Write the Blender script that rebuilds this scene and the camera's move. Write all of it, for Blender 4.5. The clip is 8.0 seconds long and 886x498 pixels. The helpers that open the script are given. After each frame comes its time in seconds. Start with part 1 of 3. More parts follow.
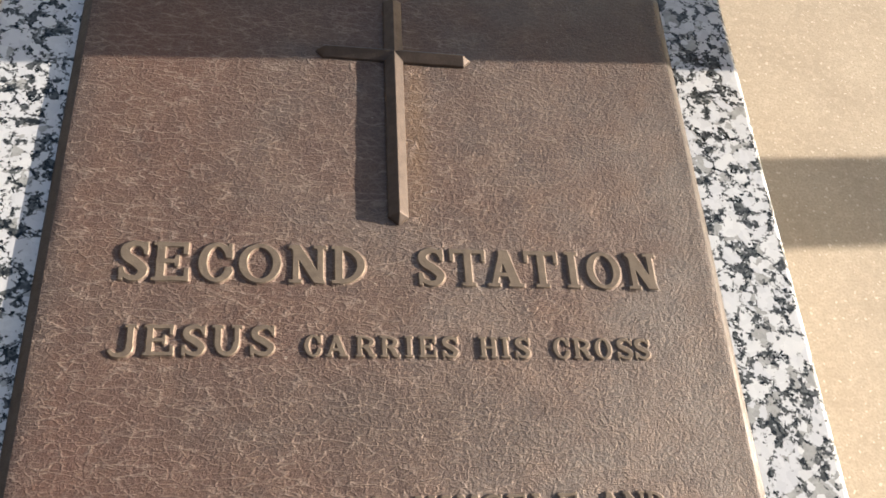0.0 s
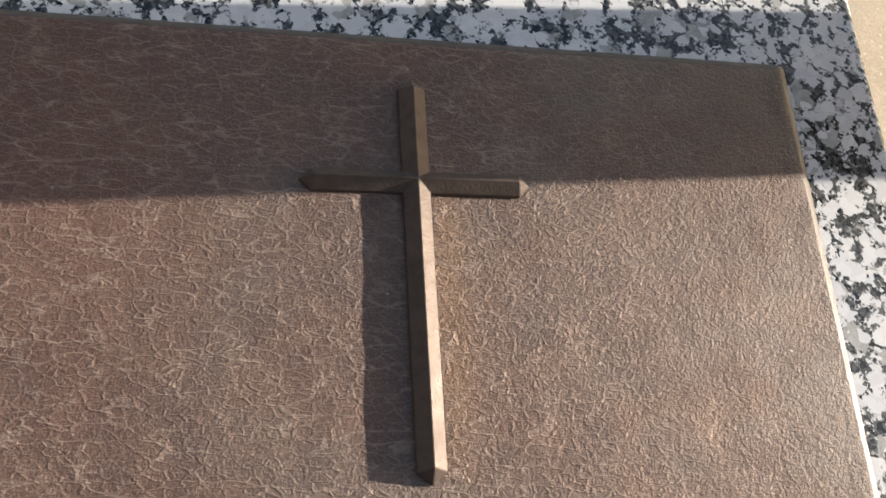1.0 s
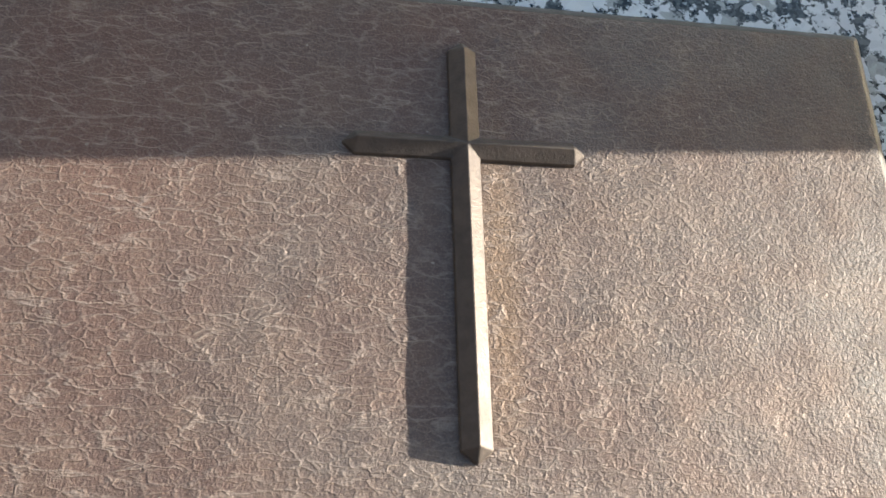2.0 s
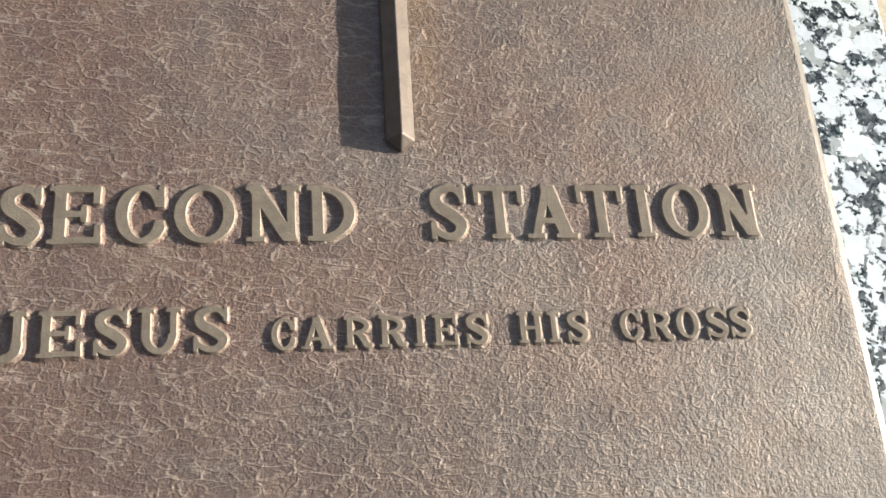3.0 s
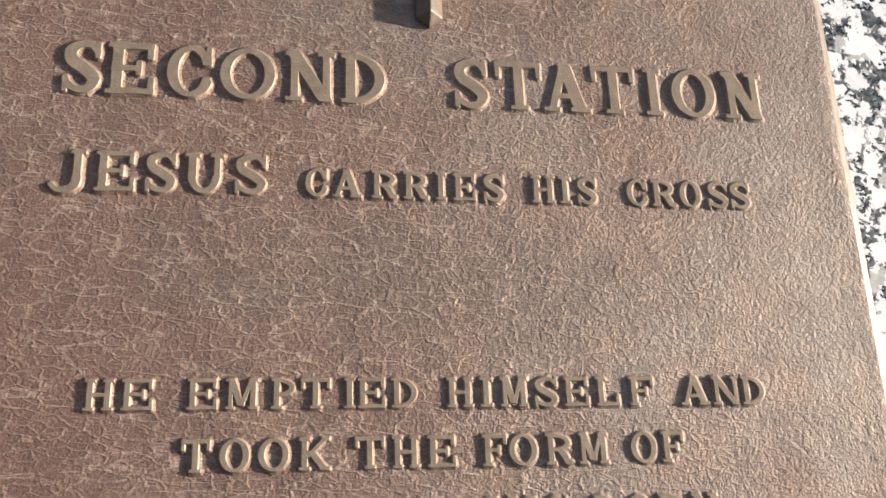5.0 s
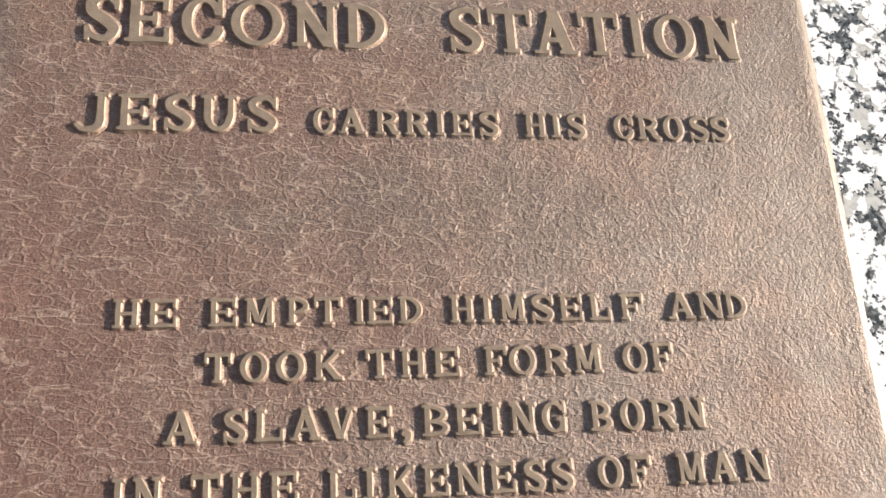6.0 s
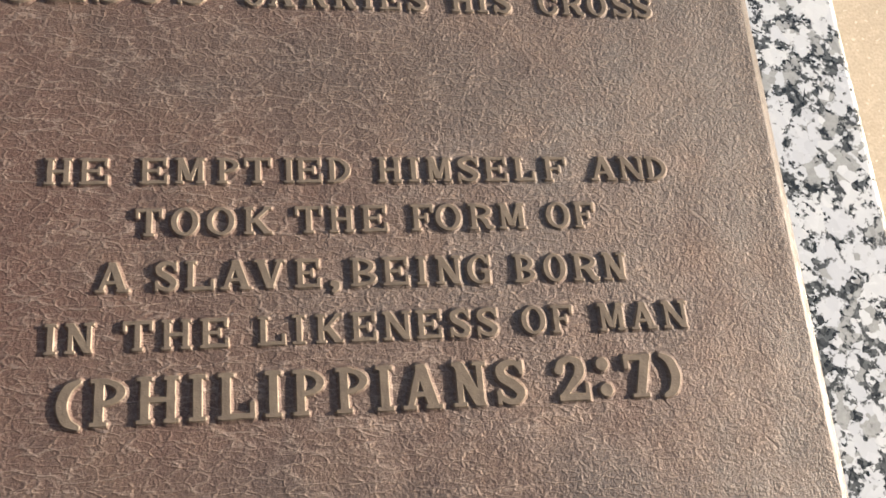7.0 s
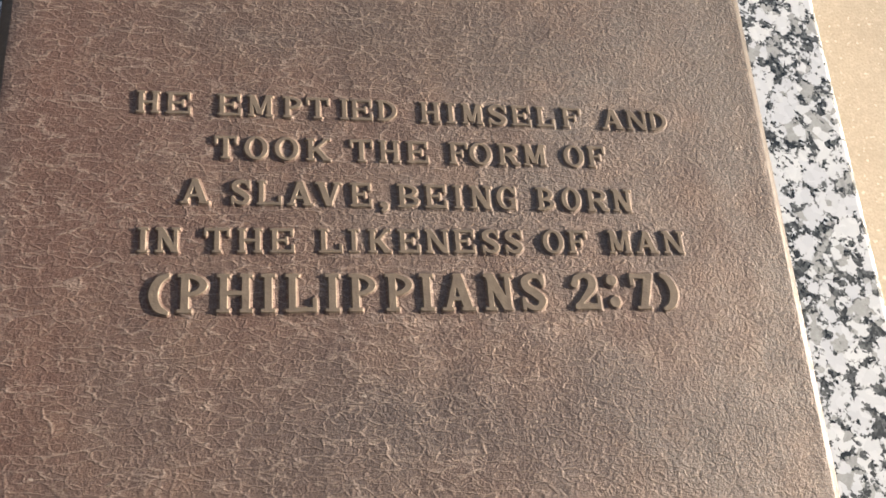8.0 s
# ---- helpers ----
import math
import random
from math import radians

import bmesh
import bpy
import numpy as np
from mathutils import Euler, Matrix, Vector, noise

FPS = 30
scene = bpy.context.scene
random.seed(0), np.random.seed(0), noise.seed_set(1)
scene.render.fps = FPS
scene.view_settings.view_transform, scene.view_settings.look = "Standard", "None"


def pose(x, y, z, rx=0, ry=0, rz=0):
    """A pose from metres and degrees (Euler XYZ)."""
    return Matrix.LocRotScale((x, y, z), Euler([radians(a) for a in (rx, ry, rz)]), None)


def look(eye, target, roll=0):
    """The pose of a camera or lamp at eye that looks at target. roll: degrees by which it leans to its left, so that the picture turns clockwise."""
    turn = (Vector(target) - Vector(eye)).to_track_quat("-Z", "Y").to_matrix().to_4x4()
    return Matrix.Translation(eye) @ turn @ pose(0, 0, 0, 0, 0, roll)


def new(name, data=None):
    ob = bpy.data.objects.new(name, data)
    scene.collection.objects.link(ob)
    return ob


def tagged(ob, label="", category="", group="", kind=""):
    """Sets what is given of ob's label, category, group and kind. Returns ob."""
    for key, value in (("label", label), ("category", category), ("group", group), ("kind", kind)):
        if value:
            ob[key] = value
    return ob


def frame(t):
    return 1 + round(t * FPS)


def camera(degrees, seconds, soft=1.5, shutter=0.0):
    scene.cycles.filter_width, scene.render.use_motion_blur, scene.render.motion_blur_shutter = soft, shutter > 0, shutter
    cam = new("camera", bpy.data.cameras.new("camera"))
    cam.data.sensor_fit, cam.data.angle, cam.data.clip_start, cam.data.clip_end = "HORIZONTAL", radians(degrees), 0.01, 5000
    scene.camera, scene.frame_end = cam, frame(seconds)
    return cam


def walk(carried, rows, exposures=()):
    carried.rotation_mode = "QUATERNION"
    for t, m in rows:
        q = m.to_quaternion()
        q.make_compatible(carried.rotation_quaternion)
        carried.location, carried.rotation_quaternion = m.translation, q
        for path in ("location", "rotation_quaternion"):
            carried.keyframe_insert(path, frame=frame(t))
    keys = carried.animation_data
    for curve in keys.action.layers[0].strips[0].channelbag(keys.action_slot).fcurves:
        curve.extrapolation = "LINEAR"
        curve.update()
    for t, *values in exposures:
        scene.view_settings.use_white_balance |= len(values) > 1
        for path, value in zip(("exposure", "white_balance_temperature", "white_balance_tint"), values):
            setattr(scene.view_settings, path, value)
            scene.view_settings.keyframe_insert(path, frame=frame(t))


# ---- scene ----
cam = camera(51.64, 8.0, soft=1.6)
EXPOSURES = [
    (0.0, 1.33, 6500, 10), (1.0, 1.28, 6450, 10), (1.4, 1.43, 6300, 9), (2.4, 1.98, 5650, -3), (2.6, 1.93, 5700, -3), (3.0, 1.63, 5900, 1),
    (3.5, 1.35, 6450, 10), (4.0, 1.28, 6500, 10), (4.5, 1.43, 6500, 10), (6.0, 1.78, 6450, 10), (6.5, 1.47, 6450, 10), (7.0, 1.31, 6500, 10),
    (8.0, 1.31, 6500, 10),
]
ROWS = [
    (0.0, pose(-0.0673, -0.4047, 0.6654, 29.31, -9.68, -2.94)),
    (0.2, pose(-0.0790, -0.3609, 0.6347, 25.60, -12.41, -3.40)),
    (0.5, pose(-0.0897, -0.2941, 0.6023, 23.24, -13.34, -3.88)),
    (0.8, pose(-0.0853, -0.2174, 0.5763, 22.00, -13.13, -3.88)),
    (1.0, pose(-0.0766, -0.1707, 0.5574, 21.68, -12.25, -3.56)),
    (1.2, pose(-0.0700, -0.1285, 0.5437, 21.19, -11.62, -2.43)),
    (1.4, pose(-0.0673, -0.1078, 0.5344, 21.01, -11.16, -1.64)),
    (1.6, pose(-0.0690, -0.1155, 0.5302, 21.20, -10.83, -1.28)),
    (1.8, pose(-0.0723, -0.1421, 0.5297, 21.55, -10.55, -1.26)),
    (2.0, pose(-0.0743, -0.1782, 0.5315, 21.84, -10.23, -1.54)),
    (2.3, pose(-0.0685, -0.2296, 0.5350, 21.68, -9.46, -2.36)),
    (2.5, pose(-0.0593, -0.2569, 0.5368, 21.20, -8.78, -3.03)),
    (2.7, pose(-0.0574, -0.2780, 0.5362, 21.03, -9.45, -3.84)),
    (3.0, pose(-0.0521, -0.3021, 0.5446, 20.90, -9.63, -3.69)),
    (3.5, pose(-0.0575, -0.3472, 0.5684, 21.52, -10.12, -3.56)),
    (4.0, pose(-0.0595, -0.3652, 0.5669, 20.70, -10.10, -2.93)),
    (4.5, pose(-0.0566, -0.3585, 0.5546, 19.30, -9.26, -1.78)),
    (4.7, pose(-0.0530, -0.3567, 0.5541, 19.29, -8.85, -1.27)),
    (5.0, pose(-0.0543, -0.3612, 0.5568, 19.41, -8.78, -1.27)),
    (5.3, pose(-0.0586, -0.3727, 0.5628, 19.69, -8.85, -1.59)),
    (5.5, pose(-0.0616, -0.3840, 0.5675, 19.92, -8.87, -1.94)),
    (5.8, pose(-0.0616, -0.3937, 0.5698, 20.06, -8.75, -2.26)),
    (6.0, pose(-0.0590, -0.4028, 0.5701, 20.14, -8.47, -2.55)),
    (6.2, pose(-0.0507, -0.4169, 0.5712, 20.60, -8.58, -3.02)),
    (6.5, pose(-0.0430, -0.4382, 0.5675, 20.88, -9.27, -3.92)),
    (7.0, pose(-0.0405, -0.4623, 0.5651, 19.96, -9.58, -4.00)),
    (7.5, pose(-0.0504, -0.4798, 0.5733, 19.93, -10.41, -3.40)),
    (8.0, pose(-0.0784, -0.5281, 0.6000, 21.82, -11.36, -3.37)),
]

walk(cam, ROWS, EXPOSURES)

# ---- world and sun ----
SUN_WAY = Vector((-3.9, -0.526, -1.0)).normalized()
world = bpy.data.worlds.new("world")
scene.world = world
world.use_nodes = True
sky = world.node_tree.nodes.new("ShaderNodeTexSky")
sky.sky_type, sky.sun_disc = "NISHITA", False
sky.air_density, sky.dust_density, sky.ozone_density = 1.0, 1.9, 1.1
sky.sun_elevation = math.asin(-SUN_WAY.z)
sky.sun_rotation = math.atan2(-SUN_WAY.x, -SUN_WAY.y)
sky_bg = world.node_tree.nodes["Background"]
sky_bg.inputs["Strength"].default_value = 0.093
world.node_tree.links.new(sky.outputs["Color"], sky_bg.inputs["Color"])
sun = new("sun", bpy.data.lights.new("sun", "SUN"))
sun.data.energy, sun.data.angle, sun.data.color = 5.0, radians(0.45), (1.0, 0.90, 0.785)
sun.matrix_world = look((3, 0.4, 3), Vector((3, 0.4, 3)) + SUN_WAY)


# ---- materials ----
class Mat:
    """A node material under construction."""

    def __init__(self, name):
        self.m = bpy.data.materials.new(name)
        self.m.use_nodes = True
        self.t = self.m.node_tree
        self.b = self.t.nodes["Principled BSDF"]
        self.pos = self.node("ShaderNodeNewGeometry").outputs["Position"]

    def node(self, kind, **sets):
        n = self.t.nodes.new(kind)
        for k, v in sets.items():
            setattr(n, k, v)
        return n

    def link(self, a, b):
        if hasattr(a, "is_output"):
            self.t.links.new(a, b)
        else:
            b.default_value = a

    def noise(self, scale, detail=4, rough=0.55, vec=None, distort=0.0):
        n = self.node("ShaderNodeTexNoise")
        self.link(vec or self.pos, n.inputs["Vector"])
        n.inputs["Scale"].default_value, n.inputs["Detail"].default_value = scale, detail
        n.inputs["Roughness"].default_value, n.inputs["Distortion"].default_value = rough, distort
        return n.outputs["Fac"]

    def warp(self, amount, scale, vec=None, detail=3):
        n = self.node("ShaderNodeTexNoise")
        self.link(vec or self.pos, n.inputs["Vector"])
        n.inputs["Scale"].default_value, n.inputs["Detail"].default_value = scale, detail
        s = self.node("ShaderNodeVectorMath", operation="MULTIPLY_ADD")
        self.link(n.outputs["Color"], s.inputs[0])
        s.inputs[1].default_value = (amount,) * 3
        self.link(vec or self.pos, s.inputs[2])
        return s.outputs[0]

    def stretch(self, x, y, z):
        s = self.node("ShaderNodeVectorMath", operation="MULTIPLY")
        self.link(self.pos, s.inputs[0])
        s.inputs[1].default_value = (x, y, z)
        return s.outputs[0]

    def cells(self, scale, feature="F1", vec=None, out="Distance", smooth=None):
        n = self.node("ShaderNodeTexVoronoi", feature=feature)
        self.link(vec or self.pos, n.inputs["Vector"])
        n.inputs["Scale"].default_value = scale
        if smooth is not None:
            n.inputs["Smoothness"].default_value = smooth
        return n.outputs[out]

    def ramp(self, fac, *stops, interp="LINEAR"):
        n = self.node("ShaderNodeValToRGB")
        n.color_ramp.interpolation = interp
        e = n.color_ramp.elements
        for i, (p, c) in enumerate(stops):
            el = e[i] if i < 2 else e.new(p)
            el.position = p
            el.color = (*c, 1) if isinstance(c, tuple) else (c, c, c, 1)
        self.link(fac, n.inputs["Fac"])
        return n.outputs["Color"]

    def mix(self, fac, a, b, blend="MIX"):
        n = self.node("ShaderNodeMix", data_type="RGBA", blend_type=blend)
        self.link(fac, n.inputs["Factor"])
        self.link((*a, 1) if isinstance(a, tuple) else a, n.inputs["A"])
        self.link((*b, 1) if isinstance(b, tuple) else b, n.inputs["B"])
        return n.outputs["Result"]

    def calc(self, op, a, b=0.0, c=0.0):
        n = self.node("ShaderNodeMath", operation=op)
        self.link(a, n.inputs[0]), self.link(b, n.inputs[1]), self.link(c, n.inputs[2])
        return n.outputs[0]

    def finish(self, color, rough=0.5, metal=0.0, height=None, depth=0.001, strength=1.0):
        self.link((*color, 1) if isinstance(color, tuple) else color, self.b.inputs["Base Color"])
        self.link(rough, self.b.inputs["Roughness"])
        self.link(metal, self.b.inputs["Metallic"])
        if height is not None:
            n = self.node("ShaderNodeBump")
            n.inputs["Strength"].default_value, n.inputs["Distance"].default_value = strength, depth
            self.link(height, n.inputs["Height"])
            self.link(n.outputs["Normal"], self.b.inputs["Normal"])
        return self.m


def bronze_field():
    """Brown patinated bronze with a cast leather grain: small domed pebbles, broken creases with highlights painted
    pale, and old stains.
    """
    m = Mat("leather_grained_bronze")
    split = m.node("ShaderNodeSeparateXYZ")
    m.link(m.pos, split.inputs[0])
    pebble = m.cells(360, "SMOOTH_F1", m.warp(0.0022, 260, m.stretch(0.9, 1.0, 1.0)), smooth=0.22)
    bead = m.cells(840, "SMOOTH_F1", m.warp(0.0010, 620, m.stretch(1.12, 0.86, 1.0)), smooth=0.20)
    grain = m.noise(2100, 3, 0.7)
    lumps = m.noise(420, 3, 0.6, m.stretch(1.15, 0.85, 1.0))
    wide = m.cells(205, "DISTANCE_TO_EDGE", m.warp(0.0046, 230, m.stretch(0.70, 1.28, 1.0), detail=4))
    folds = m.cells(88, "DISTANCE_TO_EDGE", m.warp(0.013, 100, m.stretch(0.48, 1.45, 1.0), detail=6))
    net = m.ramp(m.calc("MULTIPLY_ADD", m.noise(1000, 2), 0.06, wide), (0.02, 1.0), (0.06, 0.85), (0.15, 0.0))
    net = m.calc("MULTIPLY", net, m.ramp(m.noise(110, 4, 0.68), (0.36, 0.15), (0.58, 1.0)))
    side = m.ramp(m.calc("MULTIPLY_ADD", m.noise(15, 3), 0.20, split.outputs[0]), (0.15, 1.0), (0.29, 0.40))
    net = m.calc("MULTIPLY", net, side)
    fold = m.ramp(m.calc("MULTIPLY_ADD", m.noise(900, 2), 0.02, folds), (0.0, 1.0), (0.032, 0.8), (0.075, 0.0))
    fold = m.calc("MULTIPLY", fold, m.ramp(m.noise(75, 4, 0.68), (0.42, 0.0), (0.60, 1.0)))
    fold = m.calc("MULTIPLY", fold, m.ramp(m.calc("MULTIPLY_ADD", m.noise(14, 3), 0.25, split.outputs[0]), (0.14, 1.0), (0.26, 0.2)))
    turned = m.node("ShaderNodeVectorRotate", rotation_type="Z_AXIS")
    turned.inputs["Angle"].default_value = radians(48)
    m.link(m.pos, turned.inputs["Vector"])
    along = m.node("ShaderNodeVectorMath", operation="MULTIPLY")
    along.inputs[1].default_value = (0.46, 1.15, 1.0)
    m.link(turned.outputs[0], along.inputs[0])
    cracks = m.cells(62, "DISTANCE_TO_EDGE", m.warp(0.020, 80, along.outputs[0], detail=5))
    crack = m.ramp(cracks, (0.0, 1.0), (0.02, 0.7), (0.05, 0.0))
    where = m.calc("MULTIPLY_ADD", split.outputs[1], -0.8, m.calc("MULTIPLY_ADD", m.noise(16, 3), 0.30, split.outputs[0]))
    crack = m.calc("MULTIPLY", crack, m.ramp(where, (0.47, 0.0), (0.56, 1.0)))
    crack = m.calc("MULTIPLY", crack, m.ramp(m.noise(70, 4, 0.65), (0.44, 0.0), (0.60, 1.0)))
    smooth = m.ramp(m.calc("MULTIPLY_ADD", m.noise(17, 4, 0.6), 0.34, split.outputs[0]), (0.05, 0.62), (0.30, 1.0))
    h = m.calc("MULTIPLY", pebble, -0.70)
    h = m.calc("MULTIPLY_ADD", bead, -0.60, h)
    h = m.calc("MULTIPLY_ADD", lumps, 0.90, h)
    h = m.calc("MULTIPLY_ADD", grain, 0.64, m.calc("MULTIPLY", h, smooth))
    h = m.calc("MULTIPLY_ADD", net, 0.66, h)
    h = m.calc("MULTIPLY_ADD", fold, 0.62, h)
    h = m.calc("MULTIPLY_ADD", crack, -0.45, h)
    # patina: redder towards -x; greyer towards +x, lightened there to paint in sheen
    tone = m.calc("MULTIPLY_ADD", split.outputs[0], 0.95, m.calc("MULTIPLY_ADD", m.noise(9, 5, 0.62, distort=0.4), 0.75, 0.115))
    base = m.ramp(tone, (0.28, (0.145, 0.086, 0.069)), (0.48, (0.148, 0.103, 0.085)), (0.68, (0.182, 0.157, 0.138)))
    base = m.mix(m.ramp(m.noise(34, 5, 0.6), (0.45, 0.0), (0.75, 0.4)), base, (0.245, 0.160, 0.112))
    base = m.mix(m.ramp(m.noise(48, 6, 0.7), (0.54, 0.0), (0.74, 0.5)), base, (0.105, 0.088, 0.080))
    rimward = m.calc("MULTIPLY_ADD", m.noise(70, 4, 0.6), 0.016, m.calc("ABSOLUTE", split.outputs[0]))
    base = m.mix(m.ramp(rimward, (0.186, 0.0), (0.200, 0.6)), base, (0.112, 0.098, 0.089))

    def blotch(x, y, rx, ry, colour, most, ragged=0.06):
        """A dark or rust-coloured blotch with a ragged outline."""
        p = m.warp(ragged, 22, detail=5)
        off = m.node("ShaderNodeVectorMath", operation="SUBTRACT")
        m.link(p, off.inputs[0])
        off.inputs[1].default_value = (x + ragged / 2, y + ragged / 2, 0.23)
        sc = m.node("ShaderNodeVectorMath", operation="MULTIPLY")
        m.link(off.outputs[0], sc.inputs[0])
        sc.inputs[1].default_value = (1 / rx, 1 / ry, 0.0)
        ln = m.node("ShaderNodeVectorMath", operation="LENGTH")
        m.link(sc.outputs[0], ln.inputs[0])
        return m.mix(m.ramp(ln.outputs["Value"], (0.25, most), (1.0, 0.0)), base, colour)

    base = blotch(-0.02, -0.250, 0.12, 0.040, (0.118, 0.098, 0.086), 0.60)
    base = blotch(0.02, -0.455, 0.17, 0.050, (0.094, 0.081, 0.077), 0.70)
    base = blotch(-0.16, -0.330, 0.07, 0.110, (0.142, 0.078, 0.064), 0.6)
    base = blotch(-0.14, 0.000, 0.07, 0.060, (0.205, 0.118, 0.086), 0.40)
    # narrow warmer, lighter strip along the +x flank of the cross's stem
    base = blotch(0.012, -0.055, 0.012, 0.095, (0.250, 0.160, 0.095), 0.60, 0.012)
    base = m.mix(m.ramp(m.noise(900, 2), (0.35, 0.35), (0.6, 0.0)), base, (0.110, 0.076, 0.062))
    base = m.mix(m.ramp(m.noise(1150, 2), (0.52, 0.0), (0.70, 0.45)), base, (0.30, 0.215, 0.165))
    # pale colour on the crease ridges paints in part of their sunlit highlight
    base = m.mix(m.calc("MULTIPLY", net, 0.23), base, (0.37, 0.285, 0.225))
    base = m.mix(m.calc("MULTIPLY", fold, 0.44), base, (0.40, 0.31, 0.25))
    base = m.mix(m.ramp(m.noise(230, 1), (0.765, 0.0), (0.80, 0.7)), base, (0.40, 0.33, 0.27))
    rough = m.ramp(m.noise(60, 4), (0.3, 0.50), (0.7, 0.64))
    m.b.inputs["Specular IOR Level"].default_value = 0.10
    return m.finish(base, rough, 0.26, h, 0.00060, 0.62)


def bronze_rubbed(name, light, dark, metal=0.2, gloss=0.5):
    """Smoother bronze of the raised letters and the edge."""
    m = Mat(name)
    base = m.mix(m.ramp(m.noise(160, 5, 0.6), (0.35, 0.0), (0.7, 1.0)), light, dark)
    h = m.calc("ADD", m.noise(900, 3), m.calc("MULTIPLY", m.noise(260, 2), 0.8))
    m.b.inputs["Specular IOR Level"].default_value = gloss
    return m.finish(base, m.ramp(m.noise(120, 3), (0.3, 0.38), (0.7, 0.55)), metal, h, 0.0004, 0.5)


def granite(name, rough):
    """Coarse granite: big angular white feldspars, grey quartz, and black mica flakes crowded between them."""
    m = Mat(name)

    def rgb(scale, vec):
        k = m.node("ShaderNodeSeparateColor")
        m.link(m.cells(scale, "F1", vec, "Color"), k.inputs[0])
        return k.outputs

    big_v = m.warp(0.0050, 210, detail=4)
    big = rgb(76, big_v)
    gap = m.cells(76, "DISTANCE_TO_EDGE", big_v)
    mid = rgb(190, m.warp(0.0026, 420, detail=3))
    flake = rgb(560, m.warp(0.0014, 800, detail=2))
    white = m.mix(big[1], (0.66, 0.655, 0.635), (0.57, 0.57, 0.575))
    white = m.mix(m.ramp(m.noise(110, 5, 0.65), (0.45, 0.0), (0.80, 0.5)), white, (0.50, 0.50, 0.51))
    white = m.mix(m.ramp(mid[0], (0.55, 0.0), (1.0, 0.28)), white, (0.70, 0.695, 0.67))
    grey = m.mix(m.noise(300, 5, 0.7), (0.16, 0.158, 0.145), (0.50, 0.49, 0.455))
    black = m.mix(m.ramp(flake[1], (0.3, 0.0), (1.0, 1.0)), (0.012, 0.015, 0.016), (0.12, 0.125, 0.12))
    # quartz: some big grains whole, and single smaller ones
    quartz = m.calc("GREATER_THAN", m.calc("MULTIPLY_ADD", mid[2], 0.42, big[0]), 1.09)
    col = m.mix(m.calc("MULTIPLY", quartz, 0.9), white, grey)
    # mica: crowded along the seams between the big grains, and in knots
    crowd = m.calc("MULTIPLY_ADD", m.ramp(gap, (0.0, 1.0), (0.30, 0.0)), 0.34, m.calc("MULTIPLY", mid[0], 0.36))
    crowd = m.calc("MULTIPLY_ADD", flake[0], 0.30, crowd)
    crowd = m.calc("MULTIPLY_ADD", m.noise(62, 3, 0.5), 1.15, crowd)
    col = m.mix(m.calc("GREATER_THAN", crowd, 1.205), col, black)
    dusk = m.calc("MULTIPLY", m.calc("GREATER_THAN", crowd, 1.14), m.calc("LESS_THAN", crowd, 1.215))
    col = m.mix(m.calc("MULTIPLY", dusk, flake[2]), col, (0.19, 0.19, 0.18))
    r = m.calc("MULTIPLY_ADD", mid[1], 0.10, rough)
    return m.finish(col, r, 0.0, m.noise(420, 3), 0.0003, 0.25)


def paving():
    """Warm beige fine-grained stone paving."""
    m = Mat("beige_stone_paving")
    base = m.ramp(m.noise(16, 6, 0.6), (0.3, (0.45, 0.355, 0.245)), (0.7, (0.55, 0.445, 0.315)))
    base = m.mix(m.ramp(m.noise(110, 4, 0.65), (0.48, 0.0), (0.68, 0.6)), base, (0.64, 0.53, 0.39))
    base = m.mix(m.ramp(m.noise(420, 3, 0.6), (0.35, 0.55), (0.55, 0.0)), base, (0.36, 0.28, 0.19))
    base = m.mix(m.ramp(m.noise(0.6, 3), (0.4, 0.0), (0.7, 0.3)), base, (0.40, 0.31, 0.20))
    h = m.calc("ADD", m.noise(420, 3), m.calc("MULTIPLY", m.noise(90, 3), 0.8))
    base = m.mix(m.ramp(m.noise(190, 1, 0.5), (0.66, 0.0), (0.72, 0.7)), base, (0.74, 0.65, 0.51))
    return m.finish(base, 0.75, 0.0, h, 0.0006, 0.25)


def timber():
    """Grey-brown weathered timber."""
    m = Mat("weathered_timber")
    fib = m.noise(40, 6, 0.6, m.stretch(0.6, 9, 9))
    base = m.ramp(fib, (0.3, (0.14, 0.10, 0.07)), (0.7, (0.27, 0.21, 0.15)))
    return m.finish(base, 0.7, 0.0, fib, 0.002, 0.5)


def dark_stone():
    """Dark weathered stone of the unseen walls added as sky blockers."""
    m = Mat("dark_weathered_stone")
    base = m.ramp(m.noise(3, 6, 0.6), (0.3, (0.060, 0.052, 0.044)), (0.7, (0.100, 0.088, 0.074)))
    base = m.mix(m.ramp(m.noise(40, 5, 0.6), (0.45, 0.0), (0.75, 0.5)), base, (0.13, 0.115, 0.10))
    return m.finish(base, 0.85, 0.0, m.noise(30, 6, 0.65), 0.01, 0.5)


FIELD = bronze_field()
LETTER = bronze_rubbed("rubbed_bronze_letters", (0.228, 0.178, 0.130), (0.168, 0.130, 0.097), 0.2, 0.15)
CROSS = bronze_rubbed("dark_bronze_cross", (0.125, 0.097, 0.080), (0.088, 0.069, 0.058), 0.25, 0.10)
RIM = bronze_rubbed("rubbed_bronze_edge", (0.118, 0.100, 0.086), (0.090, 0.074, 0.064), 0.2, 0.12)
GRANITE = granite("polished_granite", 0.22)
GRANITE_EDGE = granite("honed_granite_edge", 0.45)
PAVING = paving()
DARK_STONE = dark_stone()
TIMBER = timber()


